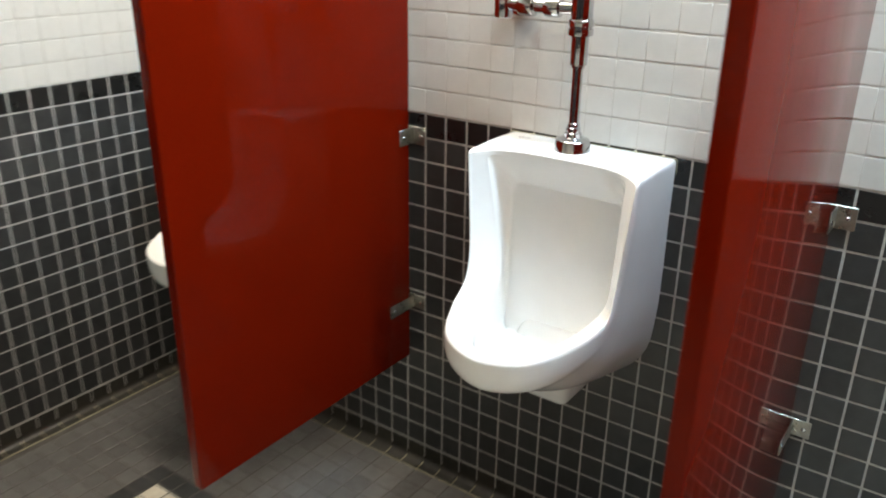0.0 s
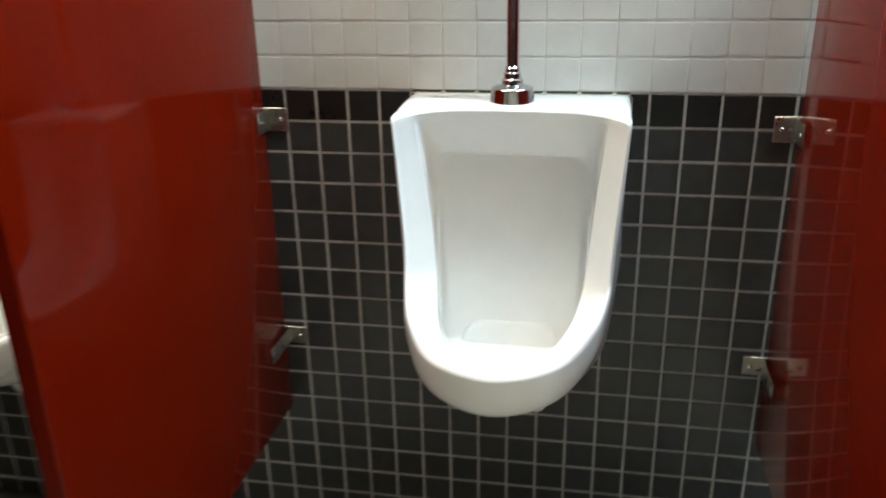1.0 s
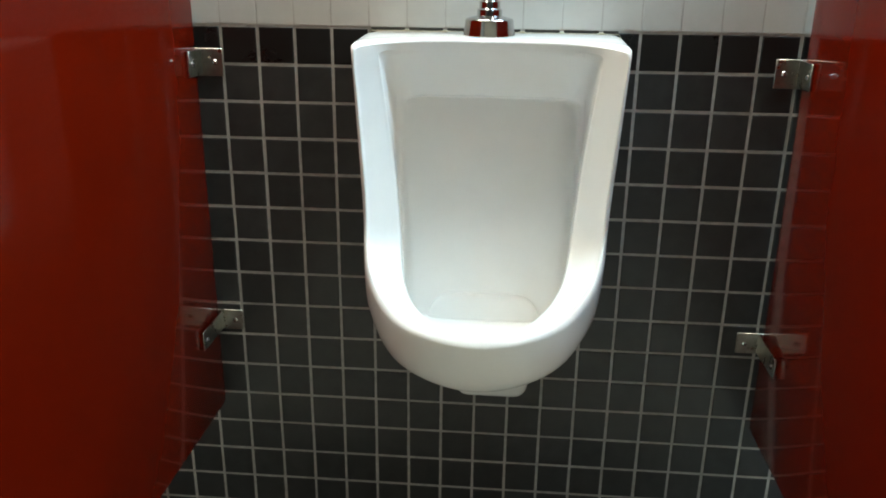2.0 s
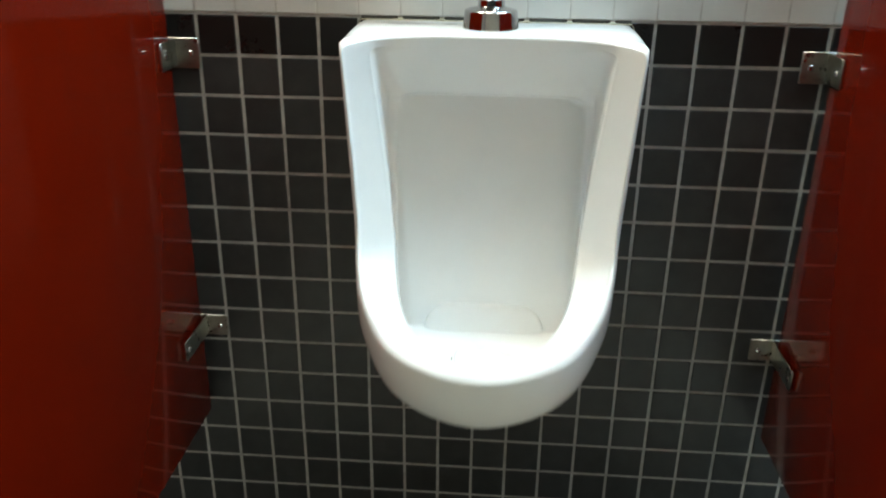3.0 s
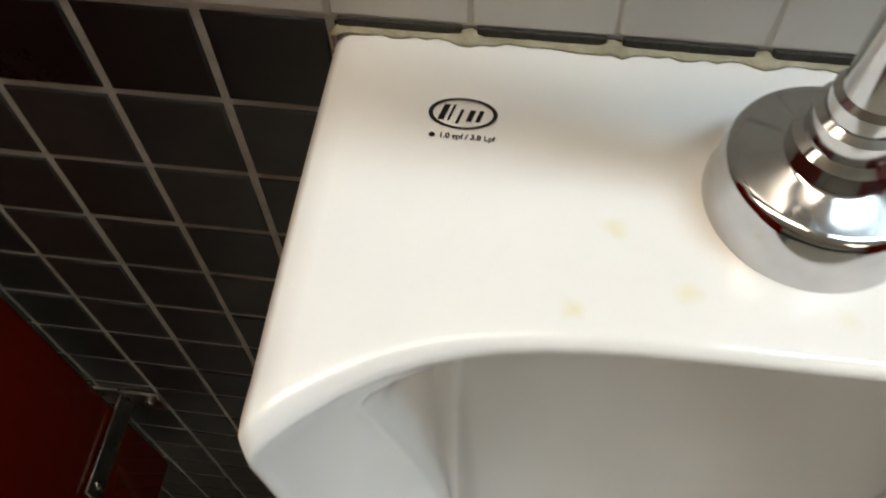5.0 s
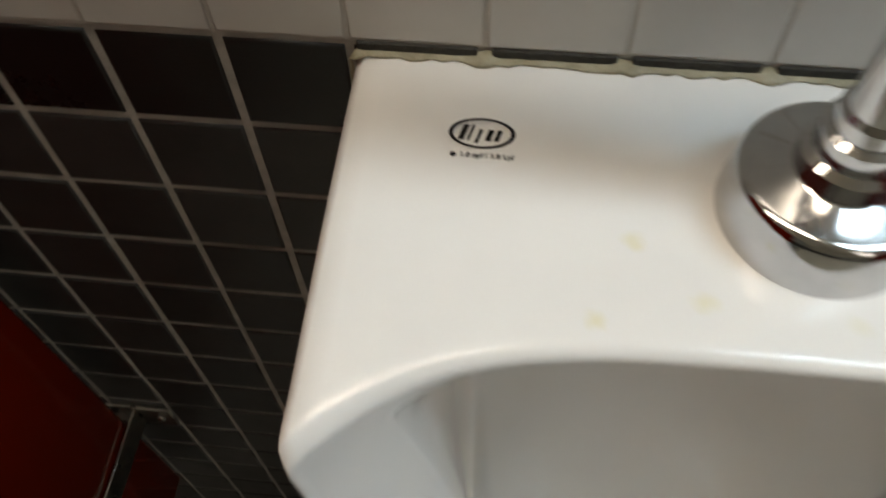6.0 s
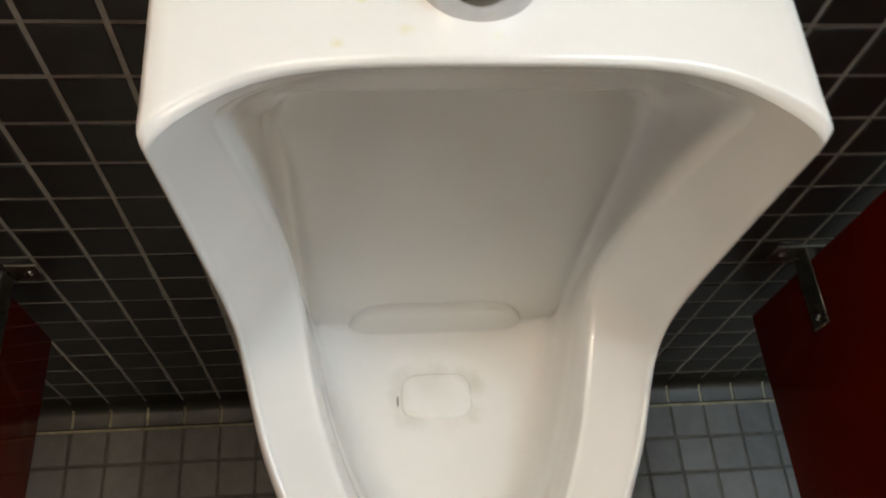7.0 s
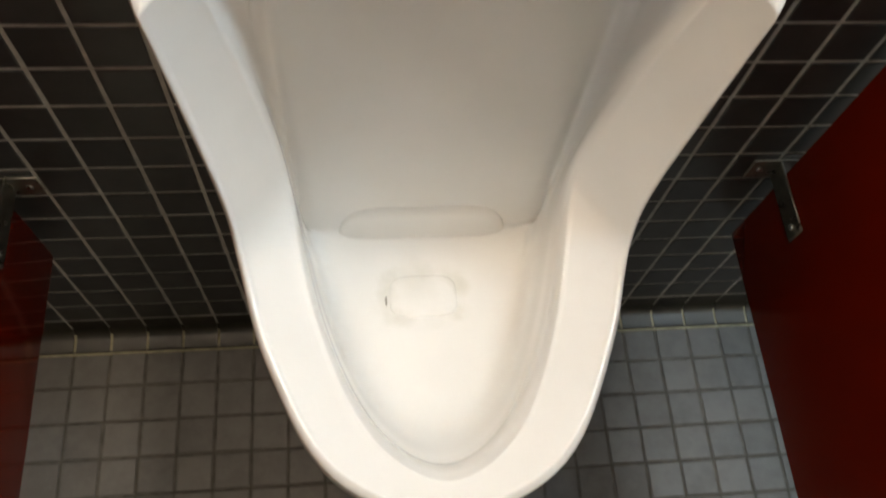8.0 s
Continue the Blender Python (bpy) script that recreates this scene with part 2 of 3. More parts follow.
def across(rings, steps):
    """Points between the rings, smooth from one to the next."""
    out = []
    for i in range(len(rings) - 1):
        a, b = rings[i], rings[i + 1]
        ta = (b - rings[i - 1]) / 2 if i else (b - a)
        tb = (rings[i + 2] - a) / 2 if i + 2 < len(rings) else (b - a)
        la = np.linalg.norm(b - a, axis=1)[:, None]
        ta = ta / np.maximum(np.linalg.norm(ta, axis=1)[:, None], 1e-6) * la
        tb = tb / np.maximum(np.linalg.norm(tb, axis=1)[:, None], 1e-6) * la
        for s in np.arange(steps) / steps:
            out.append((2 * s**3 - 3 * s**2 + 1) * a + (s**3 - 2 * s**2 + s) * ta + (3 * s**2 - 2 * s**3) * b + (s**3 - s**2) * tb)
    out.append(rings[-1])
    return out


def bowl_body():
    """The china body: shell from the wall to the rim, rim, and hollow down to the back and the floor of the bowl."""
    wall = ring(0.002, 0.914, (0.1735, 0.002, 0.9142), [(0.1725, 0.002, 0.80), (0.1735, 0.002, 0.68), (0.171, 0.002, 0.595), (0.157, 0.002, 0.513), (0.105, 0.002, 0.455), (0, 0.002, 0.445)])
    mid = ring(-0.065, 0.9158, (0.172, -0.08, 0.9155), [(0.170, -0.085, 0.80), (0.1665, -0.095, 0.69), (0.161, -0.125, 0.614), (0.144, -0.172, 0.550), (0.092, -0.205, 0.505), (0, -0.215, 0.490)])
    near = ring(-0.1185, 0.9150, (0.1710, -0.1605, 0.9122), [(0.165, -0.160, 0.80), (0.158, -0.168, 0.695), (0.1545, -0.186, 0.636), (0.137, -0.255, 0.600), (0.0875, -0.341, 0.571), (0, -0.372, 0.557)])
    outer = ring(-0.1222, 0.9130, (0.1694, -0.1642, 0.9088), [(0.1625, -0.1665, 0.80), (0.156, -0.1725, 0.700), (0.154, -0.190, 0.650), (0.136, -0.259, 0.6295), (0.087, -0.348, 0.6180), (0, -0.3810, 0.6115)])
    crest = ring(-0.1230, 0.9103, (0.1676, -0.1658, 0.9060), [(0.1595, -0.169, 0.80), (0.1525, -0.175, 0.706), (0.150, -0.191, 0.658), (0.132, -0.2575, 0.6375), (0.084, -0.3435, 0.6255), (0, -0.3760, 0.6190)])
    inner = ring(-0.1155, 0.9005, (0.1400, -0.1430, 0.9005), [(0.129, -0.129, 0.80), (0.1205, -0.119, 0.700), (0.1155, -0.129, 0.645), (0.0965, -0.228, 0.621), (0.056, -0.320, 0.6150), (0, -0.3550, 0.6150)], 3)
    lip = ring(-0.1080, 0.889, (0.1370, -0.1300, 0.8910), [(0.1272, -0.118, 0.795), (0.1185, -0.110, 0.692), (0.113, -0.124, 0.630), (0.093, -0.221, 0.604), (0.053, -0.310, 0.599), (0, -0.344, 0.599)], 5)
    hollow = ring(-0.0910, 0.856, (0.1320, -0.1020, 0.8640), [(0.1262, -0.0985, 0.77), (0.1185, -0.0980, 0.630), (0.112, -0.120, 0.578), (0.0915, -0.212, 0.559), (0.0525, -0.295, 0.552), (0, -0.327, 0.549)], 2, 13)
    cove = ring(-0.0795, 0.8382, (0.1290, -0.0880, 0.848), [(0.1232, -0.0872, 0.765), (0.1190, -0.0935, 0.588), (0.111, -0.116, 0.547), (0.0895, -0.203, 0.534), (0.0500, -0.277, 0.530), (0, -0.306, 0.529)], 2, 11)
    back = ring(-0.0738, 0.8368, (0.1215, -0.0752, 0.8400), [(0.1185, -0.0772, 0.755), (0.1155, -0.0928, 0.556), (0.105, -0.116, 0.530), (0.0815, -0.190, 0.523), (0.0440, -0.255, 0.520), (0, -0.279, 0.520)], 2, 9)
    flat = lambda p, q, s: p * (1 - s) + q * s
    n = len(back)
    k = np.arange(n)
    k = np.minimum(k, n - k)
    k = np.minimum(k, n // 2 - k)                 # 0 in the middle of both edges, n / 4 at the ends of the fold
    part_of = np.where(k <= 14, 0.74 * k / 14, 0.74 + 0.26 * (k - 14) / (n // 4 - 14))
    fold = np.stack([np.sign(np.round(back[:, 0], 6)) * part_of * back[n // 4, 0] * 0.992, np.full(n, -0.0970), np.full(n, 0.524)], 1)
    rows = across([wall, mid, flat(mid, near, 0.78), near, outer, crest, flat(crest, inner, 0.12), flat(crest, inner, 0.88), inner, lip, hollow, cove, back], 6)
    keep = 9 * 6
    sag = (0.001 * np.clip((0.565 - back[:, 2]) / 0.035, 0, 1))[:, None] * (0, 0, 1)
    rows += [back * (1 - s) + fold * s - sag * math.sin(math.pi * s) for s in (0.05, 0.1, 0.15, 0.2, 0.25, 0.3, 0.35, 0.4, 0.45, 0.5, 0.55, 0.6, 0.65, 0.7, 0.75, 0.8, 0.85, 0.9, 0.95, 0.98, 1.0)]
    bm = bmesh.new()
    grid = [[bm.verts.new(p) for p in r] for r in rows]
    for a, b in zip(grid, grid[1:]):
        for k in range(len(a)):
            j = (k + 1) % len(a)
            bm.faces.new((a[k], a[j], b[j], b[k]))
    bmesh.ops.remove_doubles(bm, verts=grid[-1], dist=0.00005)
    inside = [v for row in grid[keep - 4:] for v in row if v.is_valid]
    for i in range(8):
        bmesh.ops.smooth_vert(bm, verts=inside if i < 3 else [v for v in inside if v.co.z < 0.74], factor=0.5, use_axis_x=True, use_axis_y=True, use_axis_z=True)
    folds = [v for row in grid[57:80] for v in row if v.is_valid and abs(v.co.x) > 0.07 and 0.555 < v.co.z < 0.83]
    corners = [v for row in grid[50:68] for v in row if v.is_valid and abs(v.co.x) > 0.098 and v.co.z > 0.835]
    for i in range(22):
        bmesh.ops.smooth_vert(bm, verts=folds, factor=0.5, use_axis_x=True, use_axis_y=True, use_axis_z=True)
    low_sides = [v for row in grid[58:86] for v in row if v.is_valid and v.co.y < -0.122 and v.co.z < 0.6]
    for i in range(45):
        bmesh.ops.smooth_vert(bm, verts=low_sides, factor=0.5, use_axis_x=True, use_axis_y=True, use_axis_z=True)
    for i in range(12):
        bmesh.ops.smooth_vert(bm, verts=corners, factor=0.5, use_axis_x=True, use_axis_y=True, use_axis_z=True)
    # the sunk drain, finely divided
    zone = [f for f in bm.faces if f.calc_center_median().z < 0.535 and abs(f.calc_center_median().x + 0.003) < 0.07 and abs(f.calc_center_median().y + 0.167) < 0.055]
    bmesh.ops.subdivide_edges(bm, edges=list({e for f in zone for e in f.edges}), cuts=4, use_grid_fill=True)
    for v in bm.verts:
        if v.co.z < 0.535 and v.co.y < -0.105:
            r = (abs((v.co.x + 0.003) / 0.034) ** 3.4 + abs((v.co.y + 0.168) / 0.0225) ** 3.4) ** (1 / 3.4)
            s = min(1.0, max(0.0, (2.1 - r) / 1.3))
            v.co.z -= 0.0018 * s * s * (3 - 2 * s)
            g = min(1.0, max(0.0, (1.75 - r) / 0.75))      # the moat round the cover
            v.co.z -= 0.0009 * g * g * (3 - 2 * g)
    return bm


def rounded_pad(cx, cy, z, a, b, height, n=4.0, steps=40):
    """A low pad with a squarish outline and soft shoulders."""
    bm = bmesh.new()
    shape = [(1.05, -0.006), (1.025, -0.002), (1.01, 0.0), (0.99, 0.42 * height), (0.965, 0.70 * height), (0.93, 0.88 * height), (0.88, 0.98 * height), (0.82, height), (0.6, 1.04 * height), (0.05, 1.05 * height)]
    rings = []
    for s, h in shape:
        row = []
        for k in range(steps):
            t = 2 * math.pi * k / steps
            r = (abs(math.cos(t)) ** n + abs(math.sin(t)) ** n) ** (-1 / n)
            row.append(bm.verts.new((cx + a * s * r * math.cos(t), cy + b * s * r * math.sin(t), z + h)))
        rings.append(row)
    for p, q in zip(rings, rings[1:]):
        for k in range(steps):
            bm.faces.new((p[k], p[(k + 1) % steps], q[(k + 1) % steps], q[k]))
    bm.faces.new(rings[-1])
    return bm


def half_dome(cx, cy, cz, rx, ry, rz):
    bm = bmesh.new()
    bmesh.ops.create_uvsphere(bm, u_segments=40, v_segments=20, radius=1)
    for v in bm.verts:
        x, y, z = v.co
        v.co = (cx + rx * math.copysign(abs(x) ** 0.7, x), cy + ry * y, cz + rz * z)
    return bm


def sloped_ledge(y0, y1, z0, z1, half):
    """A steep step from the back down to the floor, rounded at its ends and edges."""
    bm = bmesh.new()
    profile = [(0.0, 1.02), (0.30, 1.0), (0.45, 0.97), (0.57, 0.91), (0.67, 0.80), (0.77, 0.55), (0.86, 0.28), (0.94, 0.08), (1.0, 0.0)]
    rows = []
    for k in range(-20, 21):
        u = k / 20
        e = max(0.0, 1 - abs(u) ** 7)
        rows.append([bm.verts.new((u * half * (0.88 + 0.12 * d), y0 + (y1 - y0) * d * (0.72 + 0.28 * e), z0 + (z1 - z0) * (h * e ** 0.6 - 0.05 * (1 - e)))) for d, h in profile])
    for a, b in zip(rows, rows[1:]):
        for k in range(len(a) - 1):
            bm.faces.new((a[k], a[k + 1], b[k + 1], b[k]))
    return bm


def trap_box():
    bm = box(-0.052, 0.082, -0.180, 0.0, 0.420, 0.512, 0.016, 4)
    for v in bm.verts:
        low = (0.512 - v.co.z) / 0.092
        v.co.x -= 0.020 * low * (1 if v.co.x > 0.015 else -1)
        if v.co.y < -0.09:
            v.co.y += 0.030 * low
    return bm


def urinal(x, z, label):
    """A wall-hung china urinal; the base point lies on the wall in its middle, z is the height by which it is shifted."""
    thing = empty("urinal", 0, 0, 0, label, "urinal", "urinals along the back wall")
    part("body", bowl_body(), PORCELAIN, thing, smooth=True)
    part("flush_ledge", sloped_ledge(-0.083, -0.1110, 0.519, 0.5610, 0.086), PORCELAIN, thing, "sloping china ledge under the back", True)
    part("drain_cover", rounded_pad(-0.003, -0.168, 0.5168, 0.0325, 0.0215, 0.0042), PORCELAIN, thing, "raised china drain cover", True)
    part("drain_slot", half_dome(-0.0382, -0.170, 0.5172, 0.0020, 0.0120, 0.0018), SLOT, thing, "dark drain slot", True)
    part("trap", trap_box(), PORCELAIN, thing, "squarish china trap under the bowl", True)
    thing.location = (x, 0, z)
    return thing


front_urinal = urinal(0.0, 0.0, "white glazed china urinal hung on charcoal mosaic wall")
low_urinal = copy_thing(front_urinal, pose(-0.88, 0, -0.05))
tagged(low_urinal, "white glazed china urinal hung lower beside the corner")


# ---- flush valve ----
def flush_valve(x, y, z):
    thing = empty("flush_valve", x, y, z, "chrome flush valve with pipe standing on the urinal", "flush valve", "flush valves")
    part("flange", lathe([(0.0340, 0.0), (0.0339, 0.0012), (0.0332, 0.004), (0.0318, 0.0185), (0.0312, 0.0202), (0.0300, 0.0214), (0.028, 0.0221), (0.0172, 0.0245), (0.0162, 0.0252), (0.0162, 0.0325), (0.0135, 0.0345), (0.0135, 0.0425), (0.0112, 0.044), (0.0112, 0.05), (0.0095, 0.052)], 64), CHROME, thing, "round chrome cup", smooth=False, angle=35)
    part("pipe", lathe([(0.0095, 0.03), (0.0095, 0.158)], 32), CHROME, thing, angle=35)
    part("coupling", lathe([(0.0100, 0.150), (0.0120, 0.1512), (0.0122, 0.1552), (0.0150, 0.1565), (0.0156, 0.158), (0.0156, 0.2065), (0.0222, 0.208), (0.0228, 0.2095), (0.0228, 0.2195), (0.0205, 0.2210), (0.0205, 0.2228), (0.0222, 0.2240), (0.0222, 0.2335), (0.0208, 0.2355), (0.0190, 0.2360)], 40), CHROME, thing, "chrome coupling with a wide nut", angle=35)
    part("valve_body", lathe([(0.0190, 0.236), (0.0195, 0.240), (0.0195, 0.318), (0.028, 0.325), (0.03, 0.33), (0.03, 0.375), (0.027, 0.39), (0.015, 0.397), (0.004, 0.399)], 40), CHROME, thing, angle=35)
    arm = lathe([(0.011, 0.015), (0.011, 0.040), (0.0165, 0.042), (0.0175, 0.046), (0.0175, 0.066), (0.0165, 0.070), (0.0125, 0.072), (0.0125, 0.092), (0.0185, 0.094), (0.0195, 0.098), (0.0195, 0.120), (0.0175, 0.124), (0.0120, 0.126), (0.0120, 0.162)], 32, m=pose(0, 0, 0.252, 0, -90, 0))
    part("supply_arm", arm, CHROME, thing, "chrome supply arm with two nuts", angle=35)
    stop = lathe([(0.0120, 0.2265), (0.0165, 0.2275), (0.0178, 0.2300), (0.0178, 0.2700), (0.0165, 0.2730), (0.0100, 0.2745), (0.0100, 0.2800), (0.0060, 0.2815)], 40, m=pose(-0.160, 0, 0))
    part("stop_valve", stop, CHROME, thing, "upright chrome stop", angle=35)
    supply = lathe([(0.0105, 0.012), (0.0105, 0.054), (0.026, 0.056), (0.028, 0.0605)], 32, m=pose(-0.160, 0, 0.252, -90, 0, 0))
    part("supply_pipe", supply, CHROME, thing, "chrome pipe with a wall rosette", angle=35)
    lever = lathe([(0.0150, 0.016), (0.0165, 0.020), (0.0165, 0.038), (0.0120, 0.042), (0.0065, 0.046), (0.0060, 0.060), (0.0085, 0.100), (0.0108, 0.122), (0.0100, 0.132), (0.0050, 0.136)], 32, m=pose(0, 0, 0.286, 0, 90, 0))
    part("flush_handle", lever, CHROME, thing, "chrome flush lever", angle=35)
    return thing


flush_valve(-0.0042, -0.0642, 0.9155)


# ---- print and sealant on the urinal ----
def printed_mark(thing, x, y, z):
    """A black oval with bars for the maker's mark, and the line of flow figures under it."""
    bm = bmesh.new()
    n = 48
    for k in range(n):
        a, c = 2 * math.pi * k / n, 2 * math.pi * (k + 1) / n
        bm.faces.new([bm.verts.new((x + r * 0.0122 * math.cos(s), y + r * 0.0072 * math.sin(s), z)) for r, s in ((1, a), (1, c), (0.87, c), (0.87, a))])
    for k, (w, h0, h1) in enumerate(((0.0022, -0.0035, 0.0038), (0.0009, -0.0035, 0.0038), (0.0011, -0.0048, 0.0018), (0.002, -0.0035, 0.0018), (0.0016, -0.0035, 0.0018))):
        x0 = x - 0.0078 + 0.0033 * k
        bm.faces.new([bm.verts.new((x0 + dx + 0.25 * dy, y + dy, z)) for dx, dy in ((0, h0), (w, h0), (w, h1), (0, h1))])
    part("oval_mark", bm, INK, thing, "black printed oval mark")
    dot = bmesh.new()
    bmesh.ops.create_circle(dot, cap_ends=True, segments=20, radius=0.0011, matrix=pose(x - 0.0096, y - 0.0105, z))
    part("round_mark", dot, INK, thing, "small black printed dot")
    text = bpy.data.curves.new("flow_figures", "FONT")
    text.body, text.size, text.align_y = "1.0 gpf / 3.8 Lpf", 0.0031, "CENTER"
    text.offset = 0.00006
    text.materials.append(INK)
    ob = new("flow_figures", text)
    ob.parent = thing
    ob.location = (x - 0.0072, y - 0.0105, z)
    tagged(ob, "black printed flow figures")


printed_mark(front_urinal, -0.1192, -0.0402, 0.9161)


def sealant():
    """A dirty bead between the china and the wall tiles, heaped where a tile joint comes down on it."""
    bm = bmesh.new()
    rnd = random.Random(3)
    path = [Vector((-0.1755, 0, 0.885 + 0.005 * k)) for k in range(6)] + [Vector((-0.172 + 0.0043 * k, 0, 0.9146)) for k in range(81)] + [Vector((0.1755, 0, 0.91 - 0.005 * k)) for k in range(6)]
    rings = []
    for p in path:
        r = rnd.uniform(0.0006, 0.0011)
        deep = rnd.uniform(0.0030, 0.0052) if abs(p.x) < 0.1735 else r
        off = abs((p.x / P + CX + 0.5) % 1 - 0.5) * P         # distance to the nearest joint
        if abs(p.x) < 0.1735 and off < 0.004:
            r += 0.0028 * (1 - off / 0.004)
            deep += 0.0012
        out = Vector((p.x / 0.17, 0, 1 if abs(p.x) < 0.1735 else 0)).normalized() if abs(p.x) > 0.1735 else Vector((0, 0, 1))
        rings.append([bm.verts.new(p + out * r * math.cos(a) + Vector((0, -1, 0)) * deep * math.sin(a)) for a in np.linspace(-0.2, math.pi + 0.2, 7)])
    for a, c in zip(rings, rings[1:]):
        for k in range(6):
            bm.faces.new((a[k], a[k + 1], c[k + 1], c[k]))
    return bm


part("sealant", sealant(), SEALANT, front_urinal, "yellowed sealant bead along the wall", True)


# ---- screens ----
def screw(m):
    return lathe([(0.0042, 0.0), (0.0042, 0.0009), (0.003, 0.0022), (0.0008, 0.0026)], 16, m=m)


def screen(x, label):
    """A red enamelled panel beside a urinal, with two pairs of steel angle brackets to the wall."""
    t, y0, y1, z0, z1 = 0.0125, -0.652, -0.016, 0.315, 1.305
    thing = empty("urinal_screen", x, 0, z0, label, "screen", "screens between the urinals")
    part("panel", box(-t, t, y0, y1, 0, z1 - z0, 0.0035, 3), RED, thing, angle=40)
    for z, leg, tall in ((0.866 - z0, 0.052, 0.04), (0.458 - z0, 0.091, 0.034)):
        bm = box(-t - 0.034, t + 0.034, -0.0032, -0.0002, z - tall / 2, z + tall / 2, 0.0009, 1)
        for side in (-1, 1):
            lo, hi = sorted(((t + 0.0006) * side, (t + 0.0034) * side))
            box(lo, hi, -leg, -0.0034, z - tall / 2 + 0.003, z + tall / 2 - 0.001, 0.0009, 1, bm)
        bracket = part("bracket", bm, STEEL, thing, "brushed steel wall bracket", angle=40)
        for side in (-1, 1):
            part("screw", screw(pose((t + 0.022) * side, -0.0032, z, 90)), CHROME, bracket, angle=35)
            part("screw", screw(pose((t + 0.0034) * side, -leg + 0.012, z, 0, 90 * side)), CHROME, bracket, angle=35)
    return thing


screen(-0.4365, "glossy red enamelled screen fixed beside the urinal")
screen(0.4345, "glossy red enamelled screen fixed beside the urinal")


# ---- ceiling lights ----
def ceiling_light(x, y, long_x, long_y, glow):
    thing = empty("ceiling_light", x, y, TOP, "unseen recessed ceiling light with white frame", "ceiling light", "ceiling lights")
    bm = bmesh.new()
    for sx in (-1, 1):
        box(sx * long_x / 2 - 0.012, sx * long_x / 2 + 0.012, -long_y / 2 - 0.012, long_y / 2 + 0.012, -0.03, -0.001, 0, 1, bm)
        box(-long_x / 2 + 0.0125, long_x / 2 - 0.0125, sx * long_y / 2 - 0.012, sx * long_y / 2 + 0.012, -0.03, -0.001, 0, 1, bm)
    part("frame", bm, PAINT, thing)
    part("diffuser", box(-long_x / 2 + 0.013, long_x / 2 - 0.013, -long_y / 2 + 0.013, long_y / 2 - 0.013, -0.022, -0.006), glow, thing)
    return thing


ceiling_light(1.0, -0.26, 1.2, 0.26, GLOW)
# unseen warm lamp, added to lighten the left stall and the right screen
ceiling_light(-0.55, -0.24, 1.2, 0.26, GLOW_WARM_FILL)
# unseen fill lamp, added to lighten the left screen and the bowl
ceiling_light(1.15, -1.5, 0.6, 0.26, GLOW_WEAK_FILL)


# ---- mosaic ----
def tile_mesh(name, w, h, mat, depth=0.0055, edge=0.0016):
    """One tile lying in x and y, its face up at z = 0, with cushioned edges."""
    bm = bmesh.new()
    rows = []
    for inset, z in ((0.0, -depth), (0.0, -edge * 0.7), (edge * 0.35, -edge * 0.2), (edge, 0.0)):
        a, b = w / 2 - inset, h / 2 - inset
        rows.append([bm.verts.new((x, y, z)) for x, y in ((-a, -b), (a, -b), (a, b), (-a, b))])
    for p, q in zip(rows, rows[1:]):
        for k in range(4):
            bm.faces.new((p[k], p[(k + 1) % 4], q[(k + 1) % 4], q[k]))
    bm.faces.new(rows[-1])
    me = mesh_of(name, bm, mat)
    me.shade_smooth()
    me.polygons[len(me.polygons) - 1].use_smooth = False
    return me


JOINT = 0.0042
SIDE = P - JOINT
TILE_MESH = {m.name: tile_mesh("tile", SIDE, SIDE, m) for m in (CHARCOAL, BLACK, FLOOR_TILE, FLOOR_BLACK, FLOOR_BEIGE)}
TILE_MESH[WHITE.name] = tile_mesh("tile", P - 0.0012, P - 0.0036, WHITE, edge=0.0011)
dice = random.Random(5)


def lay(parent, spots, near):
    """Tiles at (matrix, material) spots: those that near() picks are pieces, the others one joined rest."""
    rest = {}
    for m, mat in spots:
        still = 0.2 if mat == WHITE else 1.0
        wob = pose(dice.uniform(-0.0003, 0.0003), dice.uniform(-0.0003, 0.0003), dice.uniform(-0.00035, 0.00015), dice.uniform(-0.35, 0.35) * still, dice.uniform(-0.35, 0.35) * still, dice.uniform(-0.25, 0.25))
        if near(m.translation):
            ob = new("tile", TILE_MESH[mat.name])
            ob.parent = parent
            ob.matrix_basis = m @ wob
        else:
            rest.setdefault(mat.name, []).append(m @ wob)
    for name, ms in rest.items():
        src = TILE_MESH[name]
        co = np.array([v.co for v in src.vertices])
        fs = [tuple(p.vertices) for p in src.polygons]
        vs, faces = [], []
        for i, m in enumerate(ms):
            a = np.array(m)
            vs.extend((co @ a[:3, :3].T + a[:3, 3]).tolist())
            faces.extend([tuple(v + i * len(co) for v in f) for f in fs])
        me = bpy.data.meshes.new("tile_field")
        me.from_pydata(vs, [], faces)
        me.materials.append(bpy.data.materials[name])
        me.shade_smooth()
        for k in range(len(fs) - 1, len(me.polygons), len(fs)):
            me.polygons[k].use_smooth = False
        ob = new("tile_field", me)
        ob.parent = parent
        tagged(ob, "mosaic of " + name + "s", kind="stuff")


def wall_spots(place, cells, rows):
    for i in cells:
        for k in range(*rows):
            mat = WHITE if k < 0 else BLACK if k == 0 else CHARCOAL
            yield place(i, ZB - (k + 0.5) * P), mat


north = lambda i, z: pose((i + 0.5 - CX) * P, 0, z, 90)
west = lambda i, z: pose(WEST, -(i + 0.5) * P - 0.004, z, 90, 0, 90)
lay(wall_north, wall_spots(north, range(-17, 64), (-30, 16)), lambda p: abs(p.x) < 0.43 and p.z < ZB or abs(p.x) < 0.3 and p.z < ZB + 4 * P)
lay(wall_west, wall_spots(west, range(0, 66), (-30, 16)), lambda p: p.y > -0.98 and p.z < ZB)
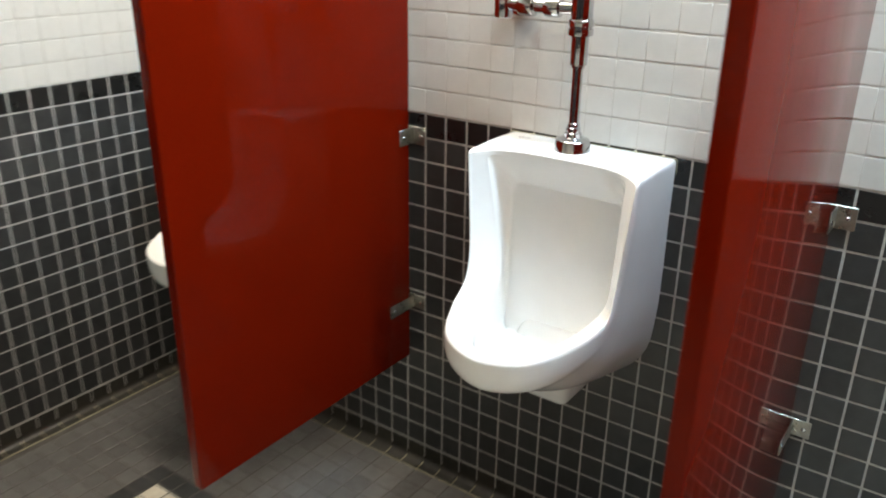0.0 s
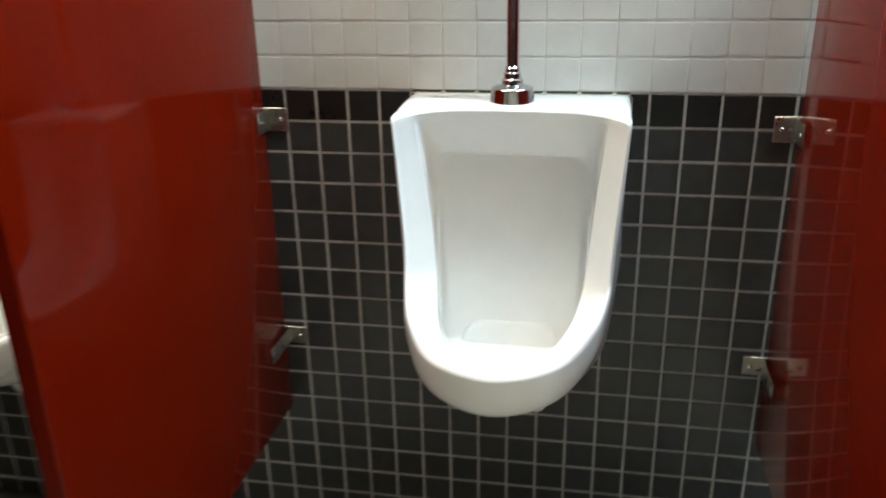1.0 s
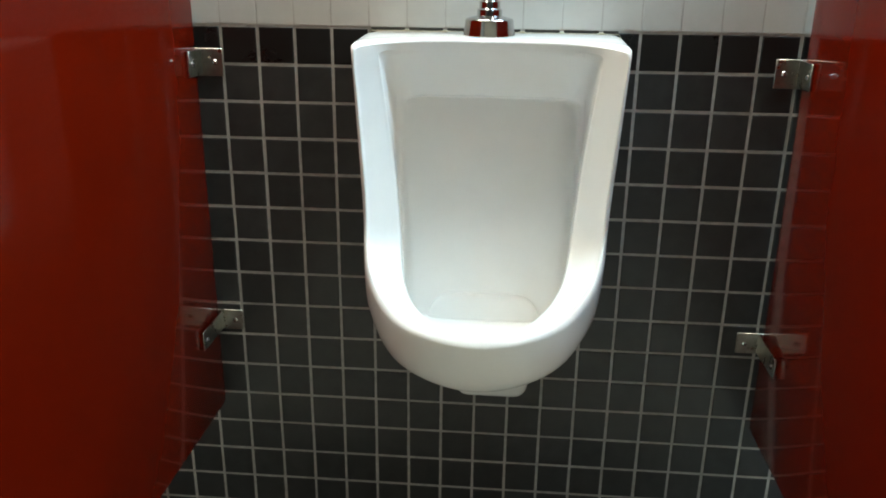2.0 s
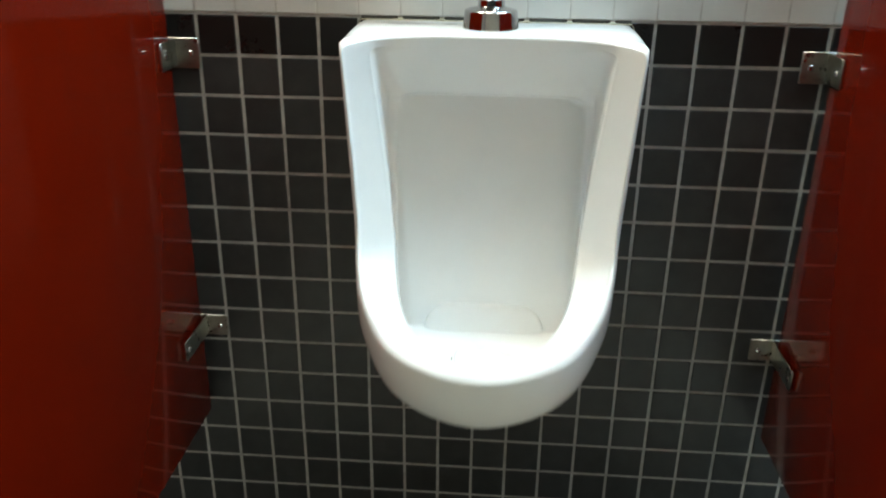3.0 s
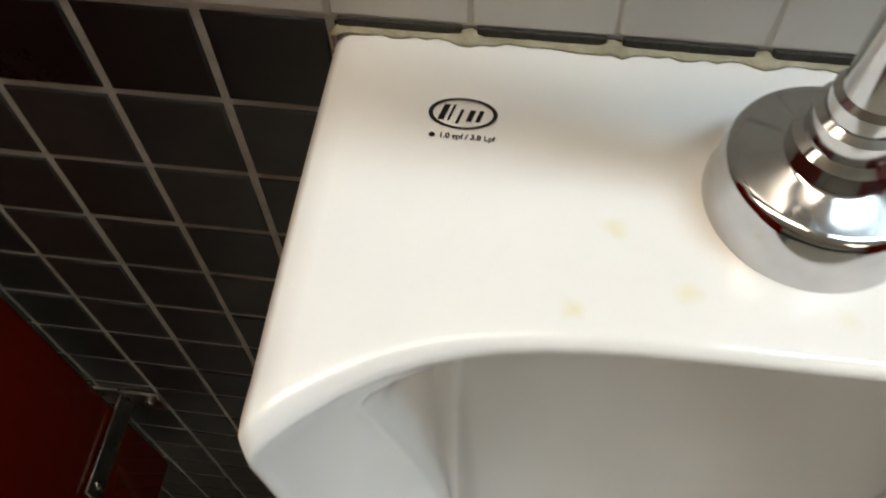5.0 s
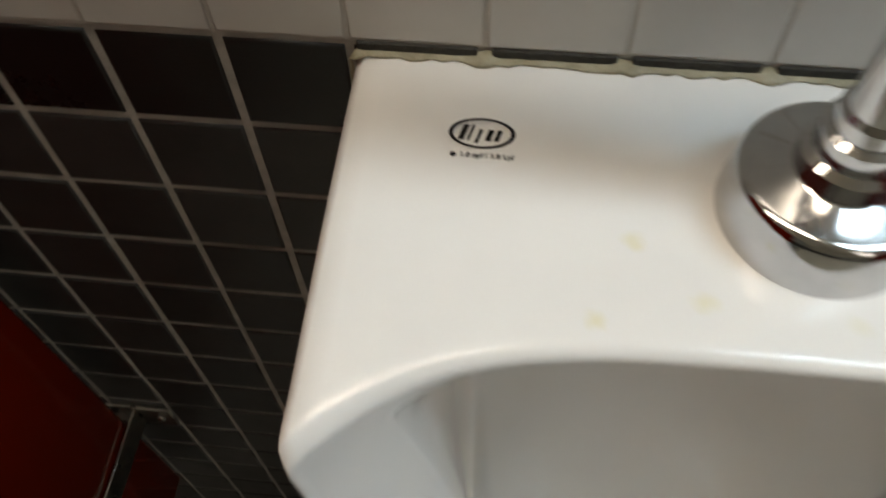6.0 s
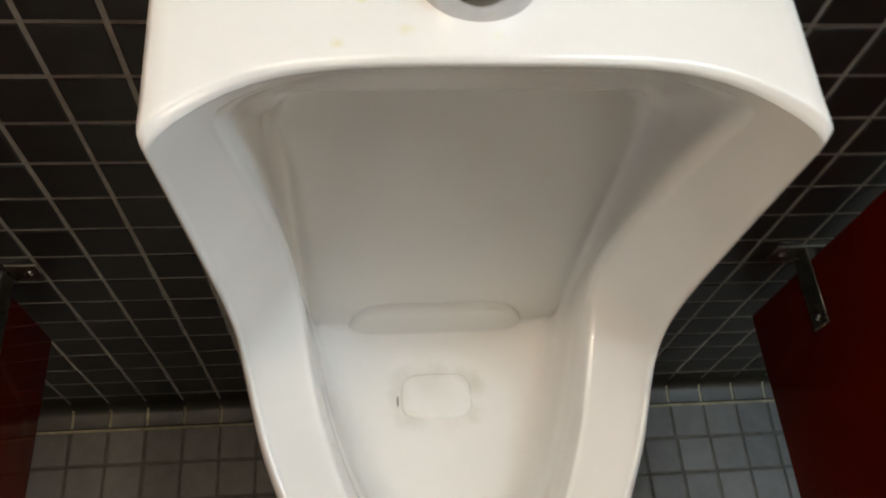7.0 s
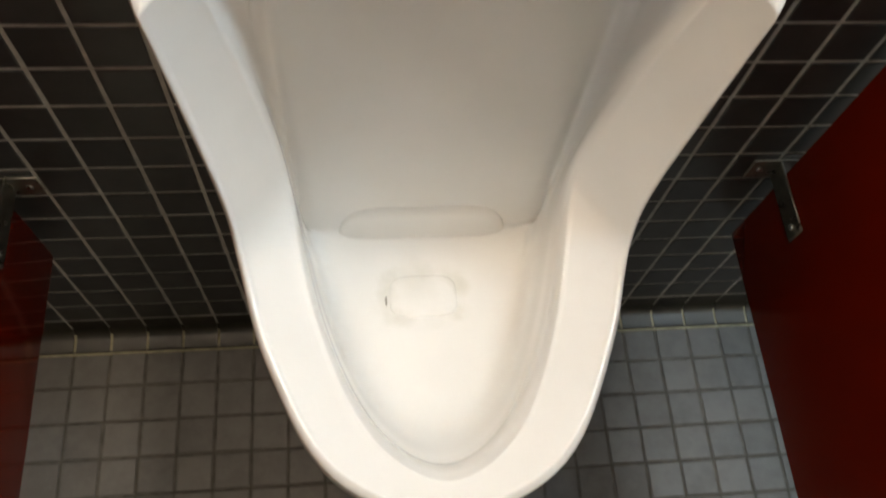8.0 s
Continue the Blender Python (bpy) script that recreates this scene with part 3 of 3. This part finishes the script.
# dark strips where the china meets the white tiles
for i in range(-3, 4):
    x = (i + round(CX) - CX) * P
    part("grimy_gap", box(max(-0.172, x + 0.003), min(0.172, x + P - 0.003), -0.0009, 0.003, 0.9140, ZB + 0.0012, 0.0004, 1), DARK_HOLE, wall_north, "black strip in the gap above the china")
# white joints above the dark field
part("joint_field", box(WEST, EAST, 0.0005, 0.0030, ZB + 0.001, TOP - 0.001), GROUT_LIGHT, wall_north, "light joints of the white mosaic")
part("joint_field", box(WEST - 0.003, WEST - 0.0005, SOUTH, 0.0, ZB + 0.001, TOP - 0.001), GROUT_LIGHT, wall_west, "light joints of the white mosaic")


def cove_row(parent, place, count):
    """Base tiles whose foot curves out onto the floor."""
    bm = bmesh.new()
    prof = [(0.0, P - JOINT), (0.0, 0.018), (-0.0015, 0.0105), (-0.006, 0.0042), (-0.013, 0.0012), (-0.032, 0.0004), (-0.034, -0.004)]
    rows = [[bm.verts.new((s * SIDE / 2, y, z)) for s in (-1, 1)] for y, z in prof]
    for a, b in zip(rows, rows[1:]):
        bm.faces.new((a[0], a[1], b[1], b[0]))
    for s in (0, 1):
        wall = [bm.verts.new((r[s].co.x, 0.004, r[s].co.z)) for r in rows]
        for k in range(len(rows) - 1):
            bm.faces.new((rows[k][s], rows[k + 1][s], wall[k + 1], wall[k]))
    me = mesh_of("cove_tile", bm, COVE, True)
    me.set_sharp_from_angle(angle=radians(50))
    for i in range(*count):
        ob = new("cove_tile", me)
        ob.parent = parent
        ob.matrix_basis = place(i)
    ys = [(y + 0.0016, z - 0.0012) for y, z in prof[:-1]]
    for run, mat, label in ((ys[:4], GROUT_BASE, "dirty dark joints of the base tiles"), (ys[3:] + [(0.004, -0.002)], GROUT_STAINED, "yellowed joints at the foot of the base tiles")):
        fill = bmesh.new()
        ends = []
        for i in (count[0], count[1]):
            m = place(i - 0.5)
            ends.append([fill.verts.new(m @ Vector((0, y, z))) for y, z in run])
        for k in range(len(run) - 1):
            fill.faces.new((ends[0][k], ends[0][k + 1], ends[1][k + 1], ends[1][k]))
        part("cove_joint", fill, mat, parent, label)
    foot = box((count[0] - 0.5 - CX) * P, (count[1] - 0.5 - CX) * P, -0.0378, -0.0335, -0.004, 0.0004, 0.0008, 1) if parent == wall_north else box(WEST + 0.0335, WEST + 0.0378, -count[1] * P, -0.036, -0.004, 0.0004, 0.0008, 1)
    part("foot_joint", foot, GROUT_STAINED, parent, "stained joint between base tiles and floor")


COVE = vary(material("dark base tile", (0.035, 0.034, 0.03), 0.5), (0.011, 0.0098, 0.0065), (0.030, 0.026, 0.018), 40, per_piece=0.3, rough=(0.35, 0.6), bump=0.1, bump_scale=500)
cove_row(wall_north, lambda i: pose((i + 0.5 - CX) * P, 0, 0), (-17, 64))
cove_row(wall_west, lambda i: pose(WEST, -(i + 0.5) * P - 0.036, 0, 0, 0, 90), (-1, 65))


def floor_spots():
    for i in range(-17, 64):
        for j in range(0, 66):
            x, y = (i + 0.5 - CX) * P, -0.034 - (j + 0.5) * P
            if x < WEST + 0.06:
                continue
            inside = min((x + 0.86) / P, (-0.466 - y) / P)
            mat = FLOOR_BEIGE if inside > 0 else FLOOR_BLACK if inside > -1 else FLOOR_TILE
            yield pose(x, y, 0), mat


lay(floor, floor_spots(), lambda p: abs(p.x) < 0.6 and p.y > -0.47)
